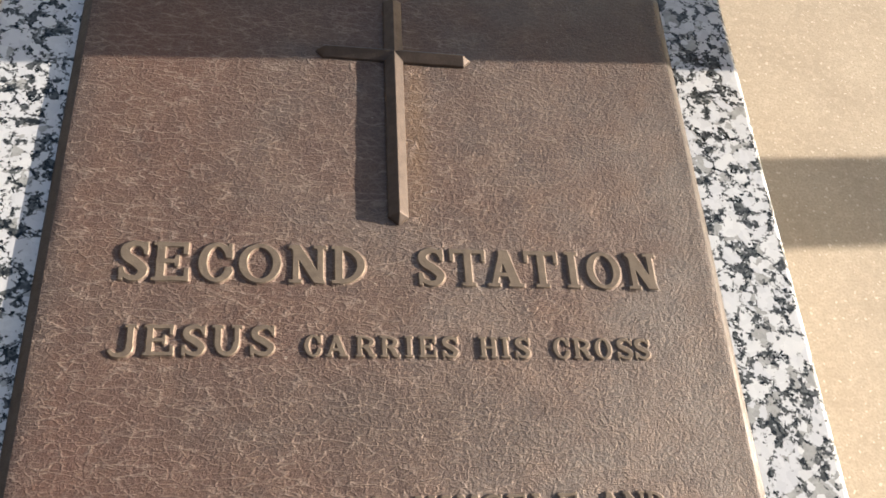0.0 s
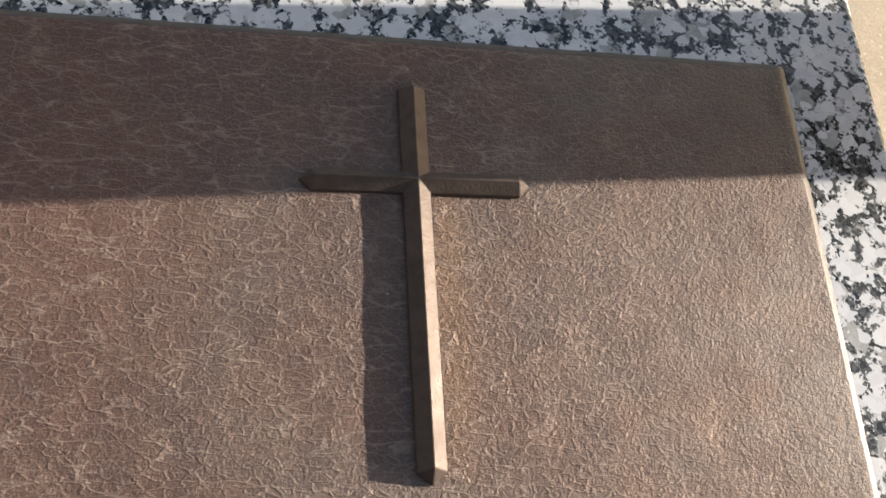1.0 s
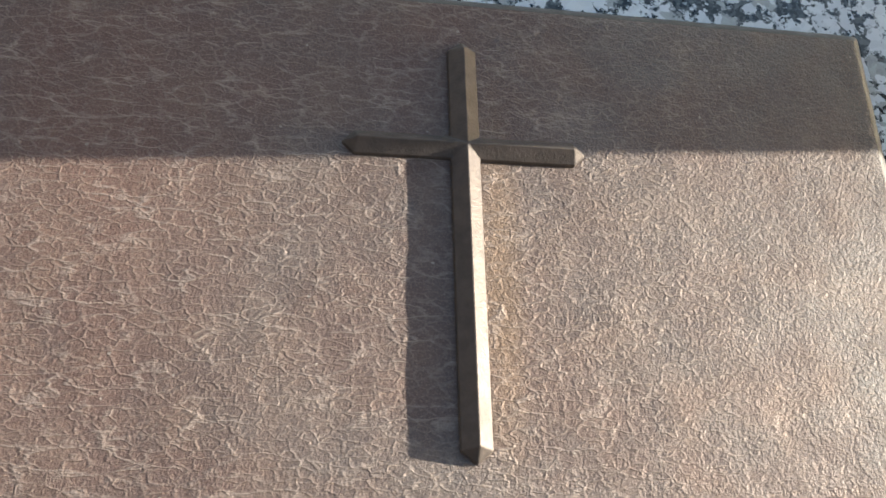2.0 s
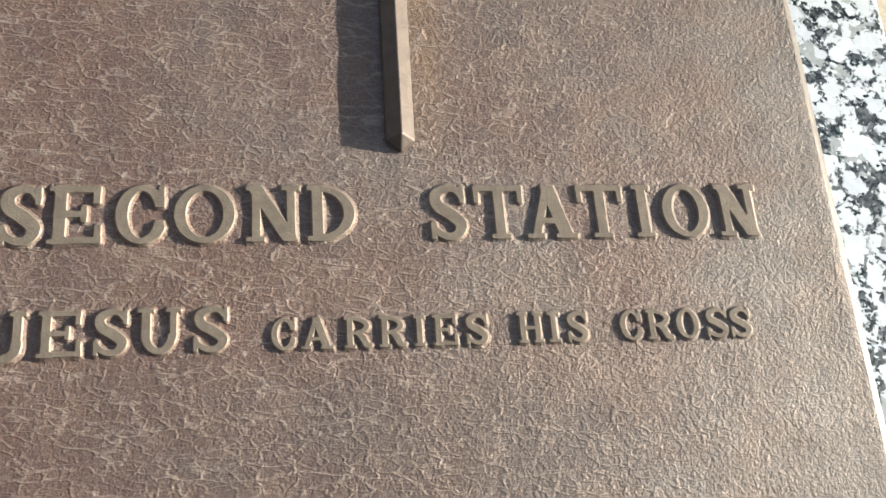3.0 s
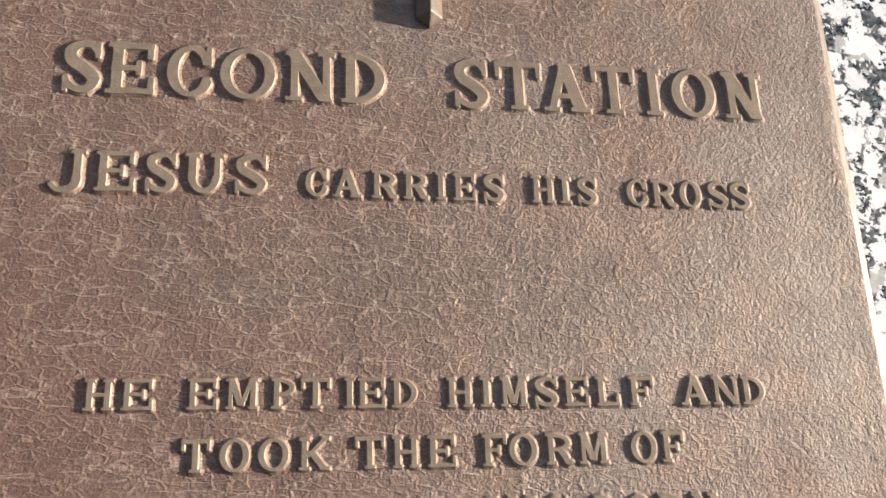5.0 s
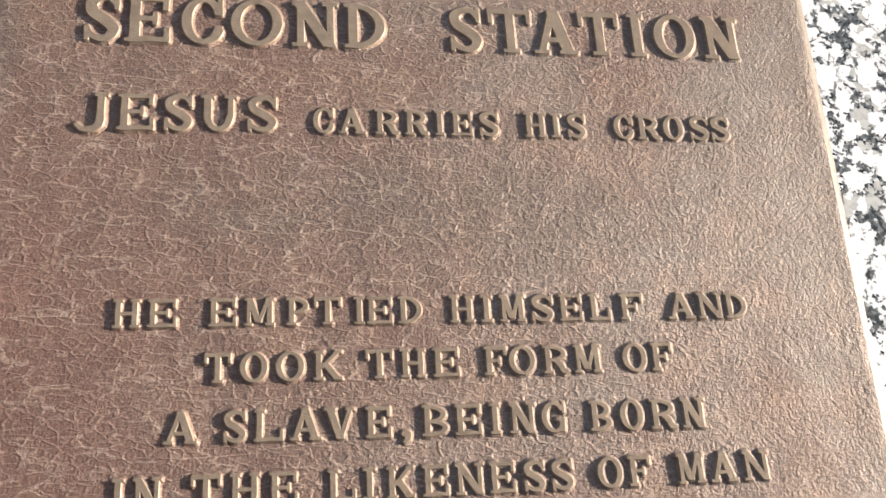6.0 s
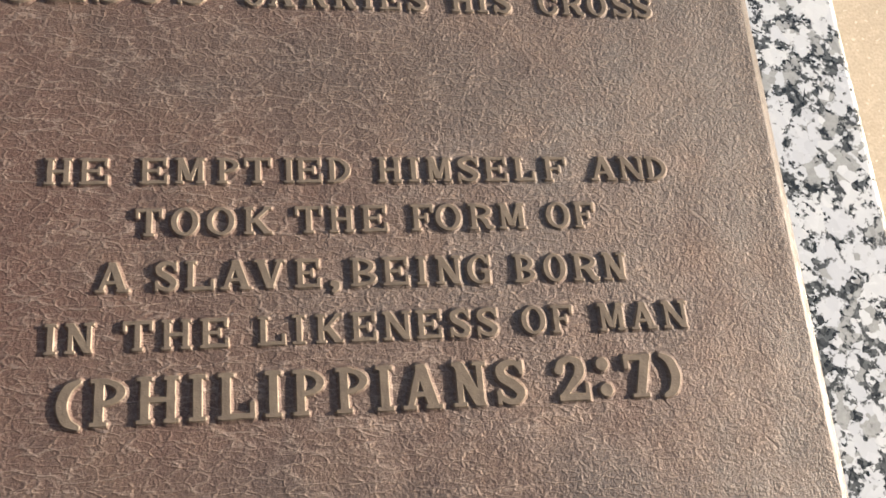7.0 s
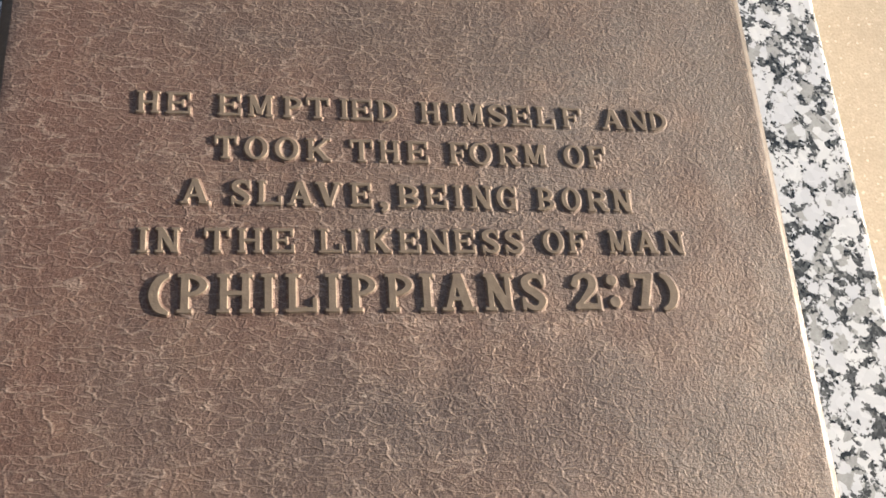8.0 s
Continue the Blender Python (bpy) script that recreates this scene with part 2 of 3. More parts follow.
# ---- building helpers ----
def part(name, bm, material, parent=None, label="", smooth=False):
    """Link a bmesh as one mesh object, under a parent where one is given."""
    me = bpy.data.meshes.new(name)
    if smooth:
        for f in bm.faces:
            f.smooth = True
    bm.to_mesh(me)
    bm.free()
    me.materials.append(material)
    ob = new(name, me)
    ob.parent = parent
    if label:
        ob["label"] = label
    return ob


def rounded_rect(x0, y0, x1, y1, r, steps=6):
    """Points of a rectangle with rounded corners, anticlockwise."""
    pts = []
    for cx, cy, a0 in ((x1 - r, y1 - r, 0), (x0 + r, y1 - r, 90), (x0 + r, y0 + r, 180), (x1 - r, y0 + r, 270)):
        for i in range(steps + 1):
            a = radians(a0 + 90 * i / steps)
            pts.append((cx + r * math.cos(a), cy + r * math.sin(a)))
    return pts


def lofted(rings, cap_top=True, cap_bottom=True):
    """A bmesh through closed rings of equally many points, from the lowest to the highest."""
    bm = bmesh.new()
    made = [[bm.verts.new(p) for p in ring] for ring in rings]
    n = len(rings[0])
    for a, b in zip(made, made[1:]):
        for i in range(n):
            bm.faces.new((a[i], a[(i + 1) % n], b[(i + 1) % n], b[i]))
    if cap_top:
        bm.faces.new(made[-1])
    if cap_bottom:
        bm.faces.new(list(reversed(made[0])))
    return bm


def box(x0, y0, z0, x1, y1, z1, bevel=0.004):
    bm = bmesh.new()
    bmesh.ops.create_cube(bm, size=1)
    bmesh.ops.transform(bm, matrix=Matrix.LocRotScale(((x0 + x1) / 2, (y0 + y1) / 2, (z0 + z1) / 2), None,
                                                      (x1 - x0, y1 - y0, z1 - z0)), verts=bm.verts)
    bmesh.ops.bevel(bm, geom=bm.edges[:], offset=bevel, segments=2, affect="EDGES")
    return bm


# ---- setting ----
TOP = 0.200        # height of the plaque's face over the paving
STONE = TOP - 0.0052

ground_bm = bmesh.new()
bmesh.ops.create_grid(ground_bm, x_segments=1, y_segments=1, size=400)
tagged(part("ground", ground_bm, PAVING), "warm beige fine-grained stone paving in low sun", "paving", kind="structure")


# unseen walls, added to keep low sky light off the relief's flanks
tagged(part("unseen_wall_south", box(-3.0, -2.35, 0.0, 3.0, -2.10, 2.6, 0.01), DARK_STONE), "unseen plain dark wall, added to block low sky light", "wall",
       kind="structure")
tagged(part("unseen_wall_west", box(-3.0, -2.097, 0.0, -2.75, 3.0, 2.6, 0.01), DARK_STONE), "unseen plain dark wall, added to block low sky light", "wall",
       kind="structure")


def granite_block():
    """The low block: a rough body with a polished top face inside a narrow arris."""
    root = tagged(new("granite_block"), "low block of white, grey and black granite under a bronze plaque", "plinth")

    def ring(d, z):
        return [(x, y, z) for x, y in rounded_rect(-0.2518 + d, -0.5815 + d, 0.2528 - d, 0.1402 - d, 0.004)]

    part("body", lofted([ring(0, 0.0), ring(0, STONE - 0.0046)], cap_top=False), GRANITE_EDGE, root)
    part("arris", lofted([ring(0, STONE - 0.0046), ring(0.0012, STONE - 0.0022), ring(0.0036, STONE - 0.0003)], False, False),
         GRANITE_EDGE, root, "pale ground arris", smooth=True)
    part("top_face", lofted([ring(0.0036, STONE - 0.0003), ring(0.0050, STONE)], cap_bottom=False), GRANITE, root,
         "polished speckled granite top")
    return root


granite_block()

# ---- bronze plaque ----
plaque = tagged(new("bronze_plaque"), "brown bronze plaque with leather grain, raised cross and raised lettering", "plaque")
plaque.location = (0, 0, TOP)


def plaque_ring(d, z):
    return [(x, y, z) for x, y in rounded_rect(-0.2 + d, -0.52 + d, 0.2 - d, 0.0788 - d, 0.0030)]


def plaque_face():
    """The face, finely divided, with the slow unevenness of a casting."""
    bm = bmesh.new()
    nx, ny = 160, 240
    x0, x1, y0, y1 = -0.1937, 0.1937, -0.5137, 0.0725
    grid = []
    for j in range(ny + 1):
        row = []
        for i in range(nx + 1):
            x, y = x0 + (x1 - x0) * i / nx, y0 + (y1 - y0) * j / ny
            edge = min(x - x0, x1 - x, y - y0, y1 - y)
            k = min(1.0, edge / 0.003)
            z = 0.00035 * noise.noise((x * 60, y * 60, 3)) + 0.00045 * noise.noise((x * 18, y * 18, 9))
            row.append(bm.verts.new((x, y, z * k - 0.0003 * (1 - k) ** 2)))
        grid.append(row)
    for j in range(ny):
        for i in range(nx):
            bm.faces.new((grid[j][i], grid[j][i + 1], grid[j + 1][i + 1], grid[j + 1][i]))
    return bm


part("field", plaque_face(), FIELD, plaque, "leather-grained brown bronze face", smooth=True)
part("rim", lofted([plaque_ring(0, -0.0052), plaque_ring(0.0012, -0.0041), plaque_ring(0.0026, -0.0028), plaque_ring(0.0040, -0.0017),
                    plaque_ring(0.0053, -0.0010), plaque_ring(0.0065, -0.0004), plaque_ring(0.0076, -0.0007)], False, True), RIM, plaque,
     "rounded edge of the plaque", smooth=True)


def cross_relief():
    """A raised cross with a ridge along each arm, sloping flanks and pointed ends."""
    bm = bmesh.new()
    h = 0.0066
    stem, bar = 0.0065, 0.0055
    reach = {0: 0.0524, 90: 0.0525, 180: 0.0516, 270: 0.1298}
    top = bm.verts.new((0, 0, h))
    corners = {a: (bm.verts.new((stem * 0.93 * cx, bar * 0.93 * cy, 0.0018)), bm.verts.new((stem * cx, bar * cy, -0.0010)))
               for a, cx, cy in ((45, 1, 1), (135, -1, 1), (225, -1, -1), (315, 1, -1))}
    for a, length in reach.items():
        c, s = math.cos(radians(a)), math.sin(radians(a))
        w = bar if a % 180 == 0 else stem

        def at(u, v, z):
            return bm.verts.new((u * c - v * s, u * s + v * c, z))

        near = length - 0.0066
        ridge = at(near, 0, h)
        l1, r1 = at(near + 0.0012, w * 0.93, 0.0018), at(near + 0.0012, -w * 0.93, 0.0018)
        l0, r0 = at(near + 0.0012, w, -0.0010), at(near + 0.0012, -w, -0.0010)
        tip1, tip0 = at(length - 0.0006, 0, 0.0014), at(length, 0, -0.0010)
        cl1, cl0 = corners[(a + 45) % 360]
        cr1, cr0 = corners[(a - 45) % 360]
        for f in ((top, ridge, l1, cl1), (cr1, r1, ridge, top), (cl1, l1, l0, cl0), (cr0, r0, r1, cr1),
                  (ridge, tip1, l1), (r1, tip1, ridge), (l1, tip1, tip0, l0), (r0, tip0, tip1, r1)):
            bm.faces.new(f)
    bmesh.ops.recalc_face_normals(bm, faces=bm.faces[:])
    bmesh.ops.bevel(bm, geom=[e for e in bm.edges if len(e.link_faces) == 2], offset=0.0003, segments=1, affect="EDGES", clamp_overlap=True)
    bmesh.ops.recalc_face_normals(bm, faces=bm.faces[:])
    return bm


cross = part("cross", cross_relief(), CROSS, plaque, "raised bronze cross with ridged arms and pointed ends")
cross.location.x = -0.0005


# ---- raised letters: roman capitals drawn with strokes of a unit capital height ----
STEM, HAIR, SERIF, FOOT = 0.175, 0.098, 0.070, 0.085


class Glyph:
    """A signed distance field on a small grid, put together from strokes."""

    def __init__(self, width, step=0.019):
        xs = np.arange(-0.16, width + 0.16, step)
        ys = np.arange(-0.30, 1.20, step)
        self.step, self.x0, self.y0, self.w = step, xs[0], ys[0], width
        self.X, self.Y = np.meshgrid(xs, ys)
        self.d = np.full(self.X.shape, 9.0)

    def add(self, d, k=0.035):
        h = np.clip(0.5 + 0.5 * (d - self.d) / k, 0, 1)
        self.d = d * (1 - h) + self.d * h - k * h * (1 - h)

    def box(self, x0, y0, x1, y1):
        ax, ay = np.abs(self.X - (x0 + x1) / 2) - (x1 - x0) / 2, np.abs(self.Y - (y0 + y1) / 2) - (y1 - y0) / 2
        self.add(np.hypot(np.maximum(ax, 0), np.maximum(ay, 0)) + np.minimum(np.maximum(ax, ay), 0))

    def slant(self, x0, y0, x1, y1, wide):
        """A slanted stroke with level ends, as wide as given along x."""
        t = (self.Y - y0) / (y1 - y0)
        cx = x0 + (x1 - x0) * t
        lean = abs(y1 - y0) / math.hypot(x1 - x0, y1 - y0)
        a = (np.abs(self.X - cx) - wide / 2) * lean
        b = np.abs(self.Y - (y0 + y1) / 2) - abs(y1 - y0) / 2
        self.add(np.maximum(a, b))

    def ring(self, x0, y0, x1, y1, side, flat, cut=None):
        """An upright oval ring, side thick at its flanks and flat thick at top and foot; cut keeps a part of it."""
        def oval(ax, ay):
            px, py = (self.X - (x0 + x1) / 2) / ax, (self.Y - (y0 + y1) / 2) / ay
            r = np.hypot(px, py)
            g = np.hypot(px / ax, py / ay) / np.maximum(r, 1e-6)
            return (r - 1) / np.maximum(g, 1e-6)
        rx, ry = (x1 - x0) / 2, (y1 - y0) / 2
        d = np.maximum(oval(rx, ry), -oval(rx - side, ry - flat))
        if cut is not None:
            d = np.maximum(d, cut)
        self.add(d)

    def dot(self, x, y, r):
        self.add(np.hypot(self.X - x, self.Y - y) - r)

    def brush(self, pts, radii, steps=14):
        """A stroke of varying width through points, rounded by a spline."""
        P = [Vector(p) for p in pts]
        P = [2 * P[0] - P[1]] + P + [2 * P[-1] - P[-2]]
        R = [radii[0], *radii, radii[-1]]
        d = np.full(self.X.shape, 9.0)
        for i in range(1, len(P) - 2):
            for s in range(steps + 1):
                t = s / steps
                c = [0.5 * v for v in (-t + 2 * t * t - t ** 3, 2 - 5 * t * t + 3 * t ** 3, t + 4 * t * t - 3 * t ** 3, -t * t + t ** 3)]
                q = c[0] * P[i - 1] + c[1] * P[i] + c[2] * P[i + 1] + c[3] * P[i + 2]
                r = R[i] * (1 - t) + R[i + 1] * t
                d = np.minimum(d, np.hypot(self.X - q.x, self.Y - q.y) - r)
        self.add(d)

    def stem(self, x, foot=True, head=True, left=FOOT, right=FOOT, thick=STEM):
        self.box(x, 0.0, x + thick, 1.0)
        if foot:
            self.box(x - left, 0.0, x + thick + right, SERIF)
        if head:
            self.box(x - left, 1 - SERIF, x + thick + right, 1.0)

    def loops(self):
        """The outline at distance zero: its points with outward directions, its closed loops, and the faces within."""
        d, s = self.d, self.step
        gy, gx = np.gradient(d, s)
        rows, cols = np.nonzero((np.minimum.reduce([d[:-1, :-1], d[1:, :-1], d[:-1, 1:], d[1:, 1:]]) < 0) &
                                (np.maximum.reduce([d[:-1, :-1], d[1:, :-1], d[:-1, 1:], d[1:, 1:]]) >= 0))
        place, follow, faces = {}, {}, []
        for j, i in zip(rows.tolist(), cols.tolist()):
            ring = ((j, i), (j, i + 1), (j + 1, i + 1), (j + 1, i))
            cross, face = [], []
            for a, b in zip(ring, ring[1:] + ring[:1]):
                if d[a] < 0:
                    face.append(a)
                if (d[a] < 0) != (d[b] < 0):
                    key = (min(a, b), max(a, b))
                    f = d[a] / (d[a] - d[b])
                    n = Vector((gx[a] + (gx[b] - gx[a]) * f, gy[a] + (gy[b] - gy[a]) * f))
                    place[key] = (self.x0 + s * (a[1] + (b[1] - a[1]) * f), self.y0 + s * (a[0] + (b[0] - a[0]) * f), n.normalized())
                    cross.append((key, d[a] < 0))
                    face.append(key)
            faces.append(face)
            outs = [k for k, inside in cross if inside]
            ins = [k for k, inside in cross if not inside]
            for a, b in zip(outs, ins):
                follow[a] = b
        loops = []
        while follow:
            k, chain = next(iter(follow)), []
            while k in follow:
                chain.append(k)
                k = follow.pop(k)
            loops.append(chain)
        inside = d < 0
        full = inside[:-1, :-1] & inside[1:, :-1] & inside[:-1, 1:] & inside[1:, 1:]
        for j, i in zip(*(n.tolist() for n in np.nonzero(full))):
            faces.append([(j, i), (j, i + 1), (j + 1, i + 1), (j + 1, i)])
        return place, loops, faces


def beak(g, x, y0, y1, thick=0.10):
    """The short upright serif at the end of an arm."""
    g.box(x - thick, min(y0, y1), x, max(y0, y1))


def draw(char, w):
    g = Glyph(w)
    W = max(w, 0.3)
    if char == "I":
        g.stem((w - STEM) / 2, left=(w - STEM) / 2, right=(w - STEM) / 2)
    elif char in "EF":
        g.stem(FOOT, right=0.06)
        g.box(FOOT, 1 - HAIR, w - (0.03 if char == "E" else 0), 1)
        g.box(FOOT, 0.46, w * 0.70, 0.46 + HAIR)
        beak(g, w - (0.03 if char == "E" else 0), 0.70, 1)
        beak(g, w * 0.72, 0.37, 0.66, 0.085)
        if char == "E":
            g.box(FOOT, 0, w, HAIR)
            beak(g, w, 0, 0.32)
    elif char == "L":
        g.stem(FOOT)
        g.box(FOOT, 0, w, HAIR)
        beak(g, w, 0, 0.36)
    elif char == "T":
        g.stem((w - STEM) / 2, head=False)
        g.box(0, 1 - HAIR, w, 1)
        beak(g, w, 0.68, 1, 0.085)
        beak(g, 0.085, 0.68, 1, 0.085)
    elif char == "H":
        g.stem(FOOT, right=0.06)
        g.stem(w - STEM - FOOT, left=0.06)
        g.box(FOOT, 0.45, w - FOOT, 0.45 + HAIR)
    elif char == "N":
        g.stem(0.10, left=0.10, right=0.07, thick=0.13, head=False)
        g.box(0.0, 1 - SERIF, 0.22, 1)
        g.stem(w - 0.22, foot=False, left=0.09, right=0.09, thick=0.13)
        g.slant(0.14, 1.0, w - 0.17, 0.0, 0.25)
    elif char == "M":
        g.stem(0.09, left=0.09, right=0.06, thick=0.12)
        g.stem(w - STEM - 0.07, left=0.06, right=0.07)
        g.slant(0.17, 1.0, w * 0.47, 0.12, 0.22)
        g.slant(w - 0.2, 1.0, w * 0.49, 0.12, 0.13)
    elif char == "A":
        g.slant(0.15, 0.0, w * 0.48, 1.0, 0.14)
        g.slant(w - 0.19, 0.0, w * 0.48, 1.0, 0.24)
        g.box(w * 0.25, 0.27, w * 0.74, 0.27 + 0.10)
        g.box(0, 0, 0.30, SERIF)
        g.box(w - 0.38, 0, w, SERIF)
    elif char == "V":
        g.slant(0.19, 1.0, w * 0.53, 0.0, 0.24)
        g.slant(w - 0.14, 1.0, w * 0.53, 0.0, 0.14)
        g.box(0, 1 - SERIF, 0.37, 1)
        g.box(w - 0.29, 1 - SERIF, w, 1)
    elif char == "K":
        g.stem(FOOT)
        g.slant(FOOT + STEM, 0.40, w - 0.14, 1.0, 0.15)
        g.slant(FOOT + STEM + 0.12, 0.58, w - 0.16, 0.0, 0.25)
        g.box(w - 0.27, 1 - SERIF, w - 0.01, 1)
        g.box(w - 0.32, 0, w, SERIF)
    elif char in "PRB":
        right = w if char != "R" else w * 0.90
        low = 0.42
        g.stem(FOOT, right=FOOT if char != "B" else 0.0)
        top_right = right if char != "B" else right - 0.05
        g.ring(2 * (FOOT + STEM * 0.6) - top_right, low, top_right, 1, STEM, HAIR, (FOOT + STEM * 0.6) - g.X)
        if char == "R":
            g.brush([(w * 0.48, 0.47), (w * 0.66, 0.30), (w * 0.78, 0.08), (w - 0.05, 0.05)], [0.075, 0.105, 0.095, 0.045])
        if char == "B":
            g.ring(2 * (FOOT + STEM * 0.6) - right, 0, right, low + HAIR, STEM, HAIR, (FOOT + STEM * 0.6) - g.X)
            g.box(FOOT, 0, FOOT + STEM + 0.05, HAIR)
    elif char == "D":
        g.stem(FOOT, right=0.02)
        cx = FOOT + STEM * 0.7
        g.ring(2 * cx - w, 0, w, 1, STEM * 1.02, HAIR, cx - g.X)
    elif char == "O":
        g.ring(0, -0.02, w, 1.02, STEM * 1.06, HAIR)
    elif char in "CG":
        wide = w * 1.08
        g.ring(0, -0.02, wide, 1.02, STEM * 1.06, HAIR, np.minimum(g.X - w * 0.62, np.maximum(g.X - w, 0.13 - np.abs(g.Y - 0.5))) if char == "C"
               else np.minimum(g.X - w * 0.62, np.maximum(g.X - w * 0.97, 0.20 - np.abs(g.Y - 0.52))))
        beak(g, w, 0.64, 1.0, 0.085)
        if char == "C":
            g.brush([(w * 0.66, 0.05), (w * 0.86, 0.14), (w * 0.97, 0.27)], [0.055, 0.055, 0.04])
        else:
            g.box(w - STEM - 0.02, 0.02, w - 0.02, 0.44)
            g.box(w - STEM - 0.12, 0.38, w, 0.38 + SERIF)
    elif char == "U":
        g.stem(0.09, foot=False, left=0.09, right=0.07)
        g.stem(w - 0.22, foot=False, left=0.09, right=0.09, thick=0.13)
        g.d = np.maximum(g.d, 0.40 - g.Y)
        g.ring(0.09, -0.02, w - 0.09, 0.86, 0.17, 0.13, g.Y - 0.42)
    elif char == "J":
        g.stem(w - STEM - FOOT, foot=False)
        g.d = np.maximum(g.d, 0.22 - g.Y)
        x = w - FOOT - STEM / 2
        g.brush([(x, 0.30), (x - 0.03, 0.14), (x - 0.17, 0.02), (w * 0.26, 0.0), (0.05, 0.13)], [0.10, 0.10, 0.085, 0.065, 0.05])
    elif char == "S":
        g.brush([(w * 0.90, 0.80), (w * 0.72, 0.94), (w * 0.42, 0.945), (w * 0.17, 0.82), (w * 0.22, 0.62), (w * 0.56, 0.46), (w * 0.84, 0.27),
                 (w * 0.72, 0.08), (w * 0.42, 0.045), (w * 0.16, 0.14), (w * 0.07, 0.26)],
                [0.05, 0.062, 0.07, 0.10, 0.105, 0.11, 0.105, 0.075, 0.062, 0.055, 0.045])
        beak(g, w * 0.98, 0.68, 1.0, 0.08)
        beak(g, 0.08, 0.0, 0.32, 0.08)
    elif char == "2":
        g.brush([(w * 0.10, 0.72), (w * 0.20, 0.90), (w * 0.46, 0.965), (w * 0.72, 0.88), (w * 0.74, 0.64), (w * 0.46, 0.36), (w * 0.14, 0.08)],
                [0.10, 0.075, 0.06, 0.10, 0.11, 0.075, 0.06])
        g.box(w * 0.06, 0, w, 0.15)
        beak(g, w, 0, 0.38, 0.08)
    elif char == "7":
        g.box(0.02, 0.88, w, 1)
        beak(g, 0.11, 0.68, 1.0, 0.11)
        g.slant(w - 0.10, 1.0, w * 0.48, 0.0, 0.22)
        g.box(w * 0.20, 0, w * 0.82, SERIF)
    elif char in "()":
        x0, bulge = (w, -1) if char == "(" else (0, 1)
        g.brush([(x0 - bulge * 0.01, 0.97), (x0 + bulge * w * 0.42, 0.82), (x0 + bulge * w * 0.66, 0.47), (x0 + bulge * w * 0.44, 0.13),
                 (x0 - bulge * 0.01, -0.01)], [0.05, 0.10, 0.115, 0.10, 0.05])
    elif char == ":":
        g.dot(w * 0.42, 0.82, 0.15)
        g.dot(w * 0.54, 0.20, 0.15)
    elif char == ",":
        g.brush([(w * 0.45, 0.10), (w * 0.72, 0.07), (w * 0.75, -0.06), (w * 0.45, -0.17)], [0.10, 0.12, 0.09, 0.05])
    return g


GLYPHS = {}


def glyph_mesh(char, width, cap, tall):
    """The mesh of a raised letter; alike letters share it."""
    wide = round(width / cap / 0.05) * 0.05
    key = (char, wide, cap)
    if key in GLYPHS:
        return GLYPHS[key]
    bm = bmesh.new()
    k = min(1.0, cap / 0.0165) ** 0.5
    shape = ((0.0024 * k, -0.0009), (0.0012 * k, 0.0002), (0.00045 * k, tall * 0.45), (0.0002, tall - 0.00025), (0.0, tall))
    g = draw(char, wide)
    place, loops, faces = g.loops()
    top = {}
    for loop in loops:
        rings = [[bm.verts.new((place[q][0] * cap + place[q][2].x * out, place[q][1] * cap + place[q][2].y * out, z)) for q in loop] for out, z in shape]
        top.update(zip(loop, rings[-1]))
        m = len(loop)
        for level, (a, b) in enumerate(zip(rings, rings[1:])):
            for i in range(m):
                face = bm.faces.new((b[i], b[(i + 1) % m], a[(i + 1) % m], a[i]))
                face.smooth, face.material_index = True, int(level < 2)
        for i in range(m):
            bm.edges.get((rings[-1][i], rings[-1][(i + 1) % m])).smooth = False
    for face in faces:
        for q in face:
            if q not in top:
                top[q] = bm.verts.new(((g.x0 + g.step * q[1]) * cap, (g.y0 + g.step * q[0]) * cap, tall))
        bm.faces.new([top[q] for q in face])
    bmesh.ops.recalc_face_normals(bm, faces=bm.faces[:])
    me = bpy.data.meshes.new("letter")
    bm.to_mesh(me)
    bm.free()
    me.materials.append(LETTER)
    me.materials.append(FIELD)
    GLYPHS[key] = me
    return me


def letters(text, base, slope, cap, spans):
    """A line of raised letters on the plaque; spans are the left and right end of each letter."""
    tall = 0.00116 if cap > 0.015 else 0.00102
    for char, (x0, x1) in zip(text.replace(" ", ""), spans):
        me = glyph_mesh(char, x1 - x0, cap, tall)
        wide = round((x1 - x0) / cap / 0.05) * 0.05 * cap
        ob = new("letter", me)
        ob.parent = plaque
        ob.matrix_local = Matrix.LocRotScale((x0, base + slope * x0, 0), Euler((0, 0, math.atan(slope))), ((x1 - x0) / wide, 1, 1))


letters("SECOND STATION", -0.1688, 0.0148, 0.0236,
        [(-0.1551, -0.1406), (-0.1379, -0.1185), (-0.1134, -0.0953), (-0.0914, -0.0683), (-0.0638, -0.0425), (-0.0397, -0.0208), (0.0106, 0.0254), (0.0294, 0.0502), (0.0511, 0.0729), (0.0744, 0.0946), (0.0996, 0.1077), (0.1127, 0.1336), (0.1381, 0.1574)])
letters("JESUS", -0.2125, 0.0180, 0.0171,
        [(-0.1555, -0.1420), (-0.1379, -0.1227), (-0.1182, -0.1064), (-0.1030, -0.0873), (-0.0826, -0.0700)])
letters("CARRIES HIS CROSS", -0.2133, 0.0100, 0.0121,
        [(-0.0540, -0.0452), (-0.0428, -0.0307), (-0.0262, -0.0154), (-0.0127, -0.0022), (0.0011, 0.0052), (0.0086, 0.0182), (0.0219, 0.0306), (0.0431, 0.0532), (0.0556, 0.0604), (0.0638, 0.0722), (0.0862, 0.0954), (0.0979, 0.1089), (0.1108, 0.1206), (0.1241, 0.1336), (0.1349, 0.1440)])
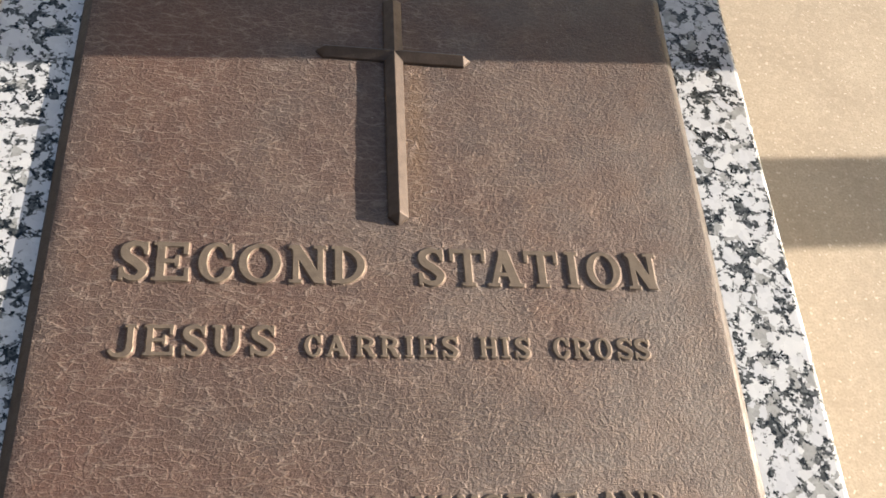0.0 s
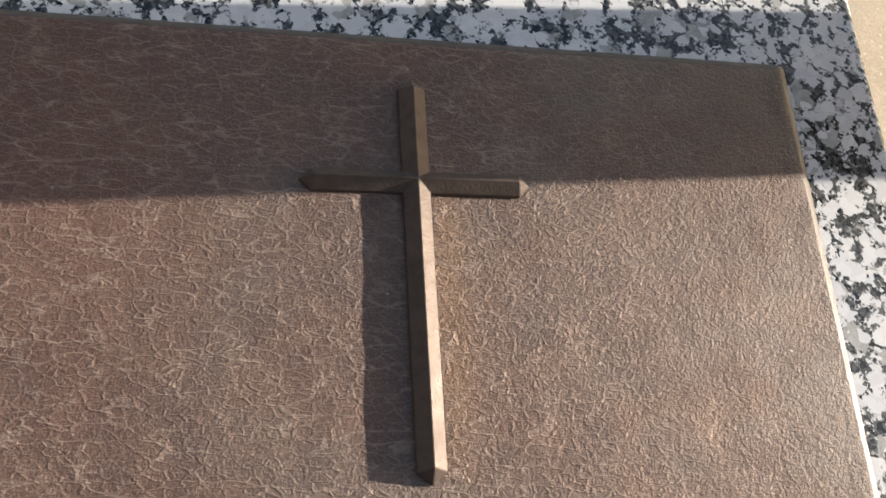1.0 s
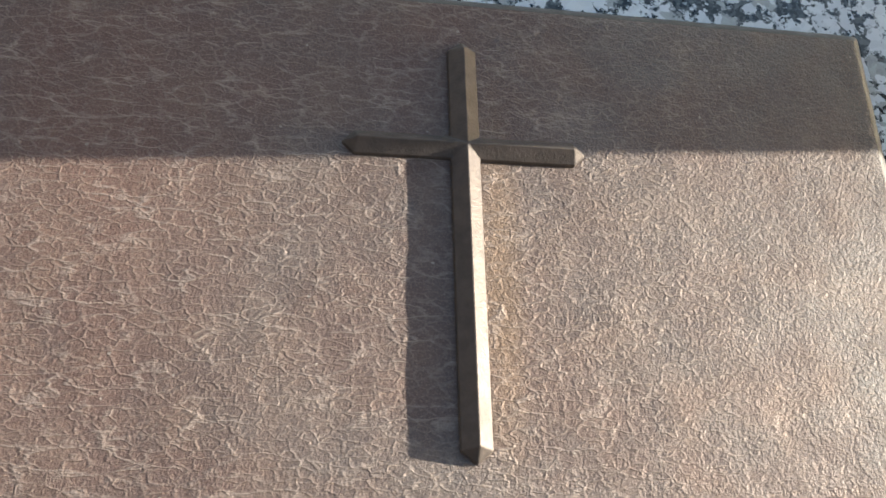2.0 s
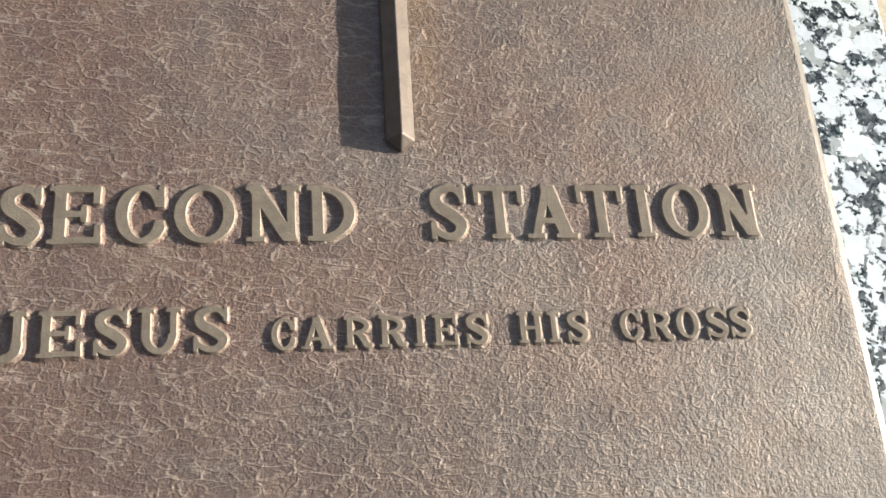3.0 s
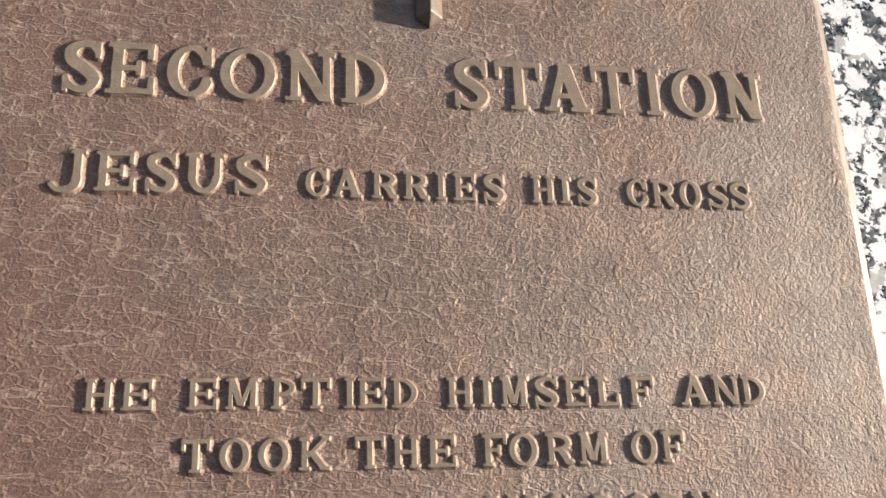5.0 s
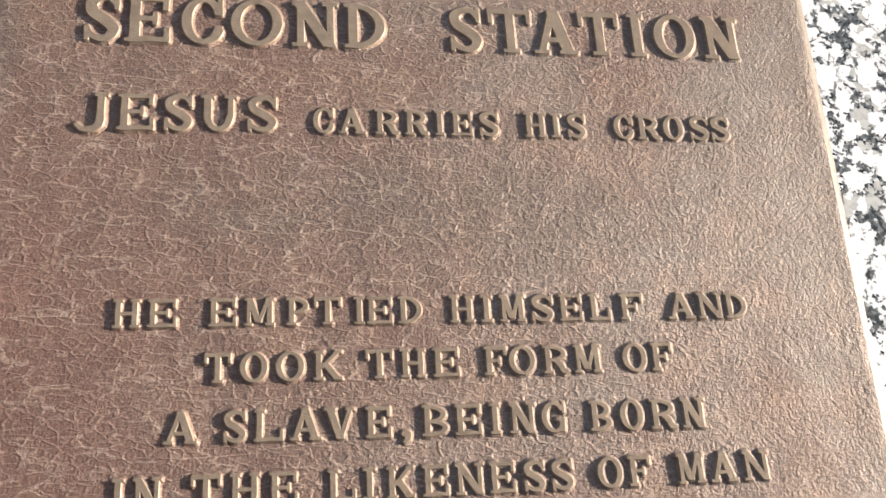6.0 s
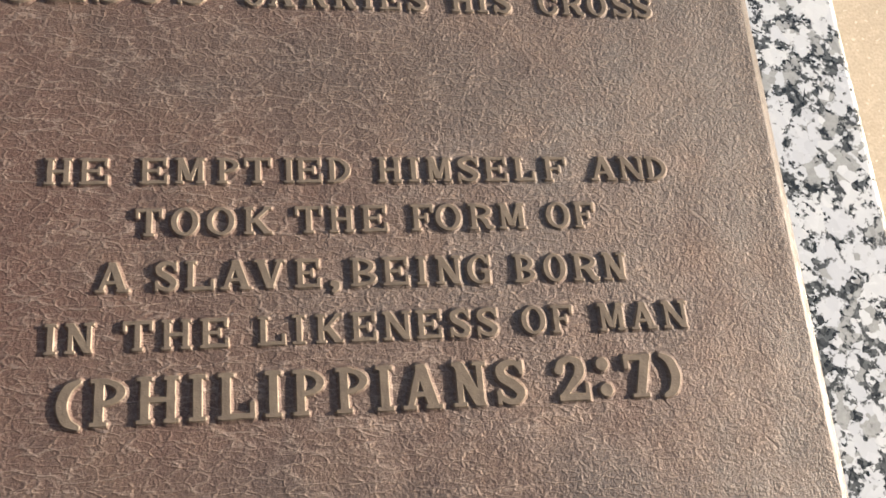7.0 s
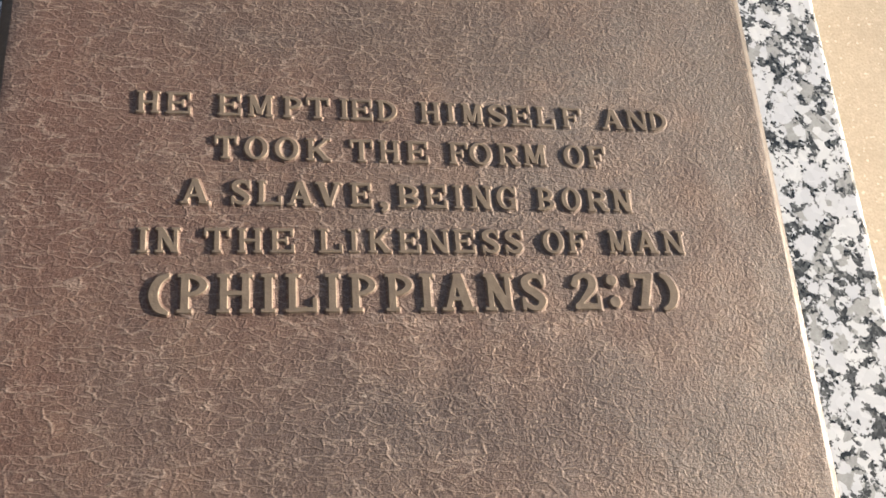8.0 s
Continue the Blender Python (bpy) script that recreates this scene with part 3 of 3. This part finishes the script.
letters("HE EMPTIED HIMSELF AND", -0.3014, 0.0132, 0.0114,
        [(-0.1332, -0.1228), (-0.1197, -0.1085), (-0.0958, -0.0849), (-0.0815, -0.0696), (-0.0645, -0.0557), (-0.0532, -0.0422), (-0.0366, -0.0326), (-0.0314, -0.0208), (-0.0182, -0.0083), (0.0038, 0.0140), (0.0172, 0.0220), (0.0255, 0.0364), (0.0395, 0.0489), (0.0517, 0.0618), (0.0652, 0.0746), (0.0793, 0.0896), (0.1013, 0.1134), (0.1153, 0.1271), (0.1282, 0.1381)])
letters("TOOK THE FORM OF", -0.3244, 0.0162, 0.0117,
        [(-0.0965, -0.0863), (-0.0826, -0.0718), (-0.0684, -0.0572), (-0.0533, -0.0418), (-0.0321, -0.0211), (-0.0179, -0.0076), (-0.0042, 0.0066), (0.0174, 0.0269), (0.0280, 0.0391), (0.0429, 0.0538), (0.0563, 0.0681), (0.0779, 0.0885), (0.0909, 0.1002)])
letters("A SLAVE, BEING BORN", -0.3486, 0.0096, 0.0121,
        [(-0.1110, -0.0982), (-0.0881, -0.0797), (-0.0765, -0.0653), (-0.0626, -0.0503), (-0.0492, -0.0370), (-0.0326, -0.0225), (-0.0190, -0.0148), (-0.0097, 0.0006), (0.0038, 0.0145), (0.0183, 0.0224), (0.0265, 0.0375), (0.0401, 0.0499), (0.0608, 0.0699), (0.0740, 0.0839), (0.0874, 0.0988), (0.1012, 0.1117)])
letters("IN THE LIKENESS OF MAN", -0.3721, 0.0169, 0.0117,
        [(-0.1284, -0.1241), (-0.1208, -0.1103), (-0.0995, -0.0885), (-0.0849, -0.0738), (-0.0701, -0.0593), (-0.0477, -0.0370), (-0.0339, -0.0289), (-0.0246, -0.0137), (-0.0103, -0.0001), (0.0029, 0.0145), (0.0167, 0.0271), (0.0310, 0.0394), (0.0425, 0.0513), (0.0618, 0.0722), (0.0751, 0.0844), (0.0962, 0.1080), (0.1106, 0.1224), (0.1255, 0.1370)])
letters("(PHILIPPIANS 2:7)", -0.4010, 0.0140, 0.0178,
        [(-0.1234, -0.1148), (-0.1102, -0.0975), (-0.0933, -0.0776), (-0.0738, -0.0675), (-0.0629, -0.0490), (-0.0449, -0.0386), (-0.0341, -0.0219), (-0.0171, -0.0046), (-0.0010, 0.0056), (0.0095, 0.0255), (0.0302, 0.0444), (0.0486, 0.0603), (0.0743, 0.0880), (0.0923, 0.0985), (0.1046, 0.1165), (0.1218, 0.1300)])


# ---- unseen low timber rail, added to cast the shadow that crosses the block ----
def shade_rail():
    root = tagged(new("shade_rail"), "unseen low timber rail on two short posts, added to cast the shadow band", "rail")
    turn = math.atan(0.0765)
    root.matrix_world = Matrix.Translation((0, 0.0753, 0)) @ Matrix.Rotation(turn, 4, "Z")
    part("beam", box(0.20, -0.048, 0.305, 2.75, 0.048, 0.335), TIMBER, root)
    for x, y in ((1.4, -0.017), (2.6, 0.0)):
        part("post", box(x - 0.0125, y - 0.0125, 0.0, x + 0.0125, y + 0.0125, 0.3052, 0.002), TIMBER, root)
    return root


shade_rail()
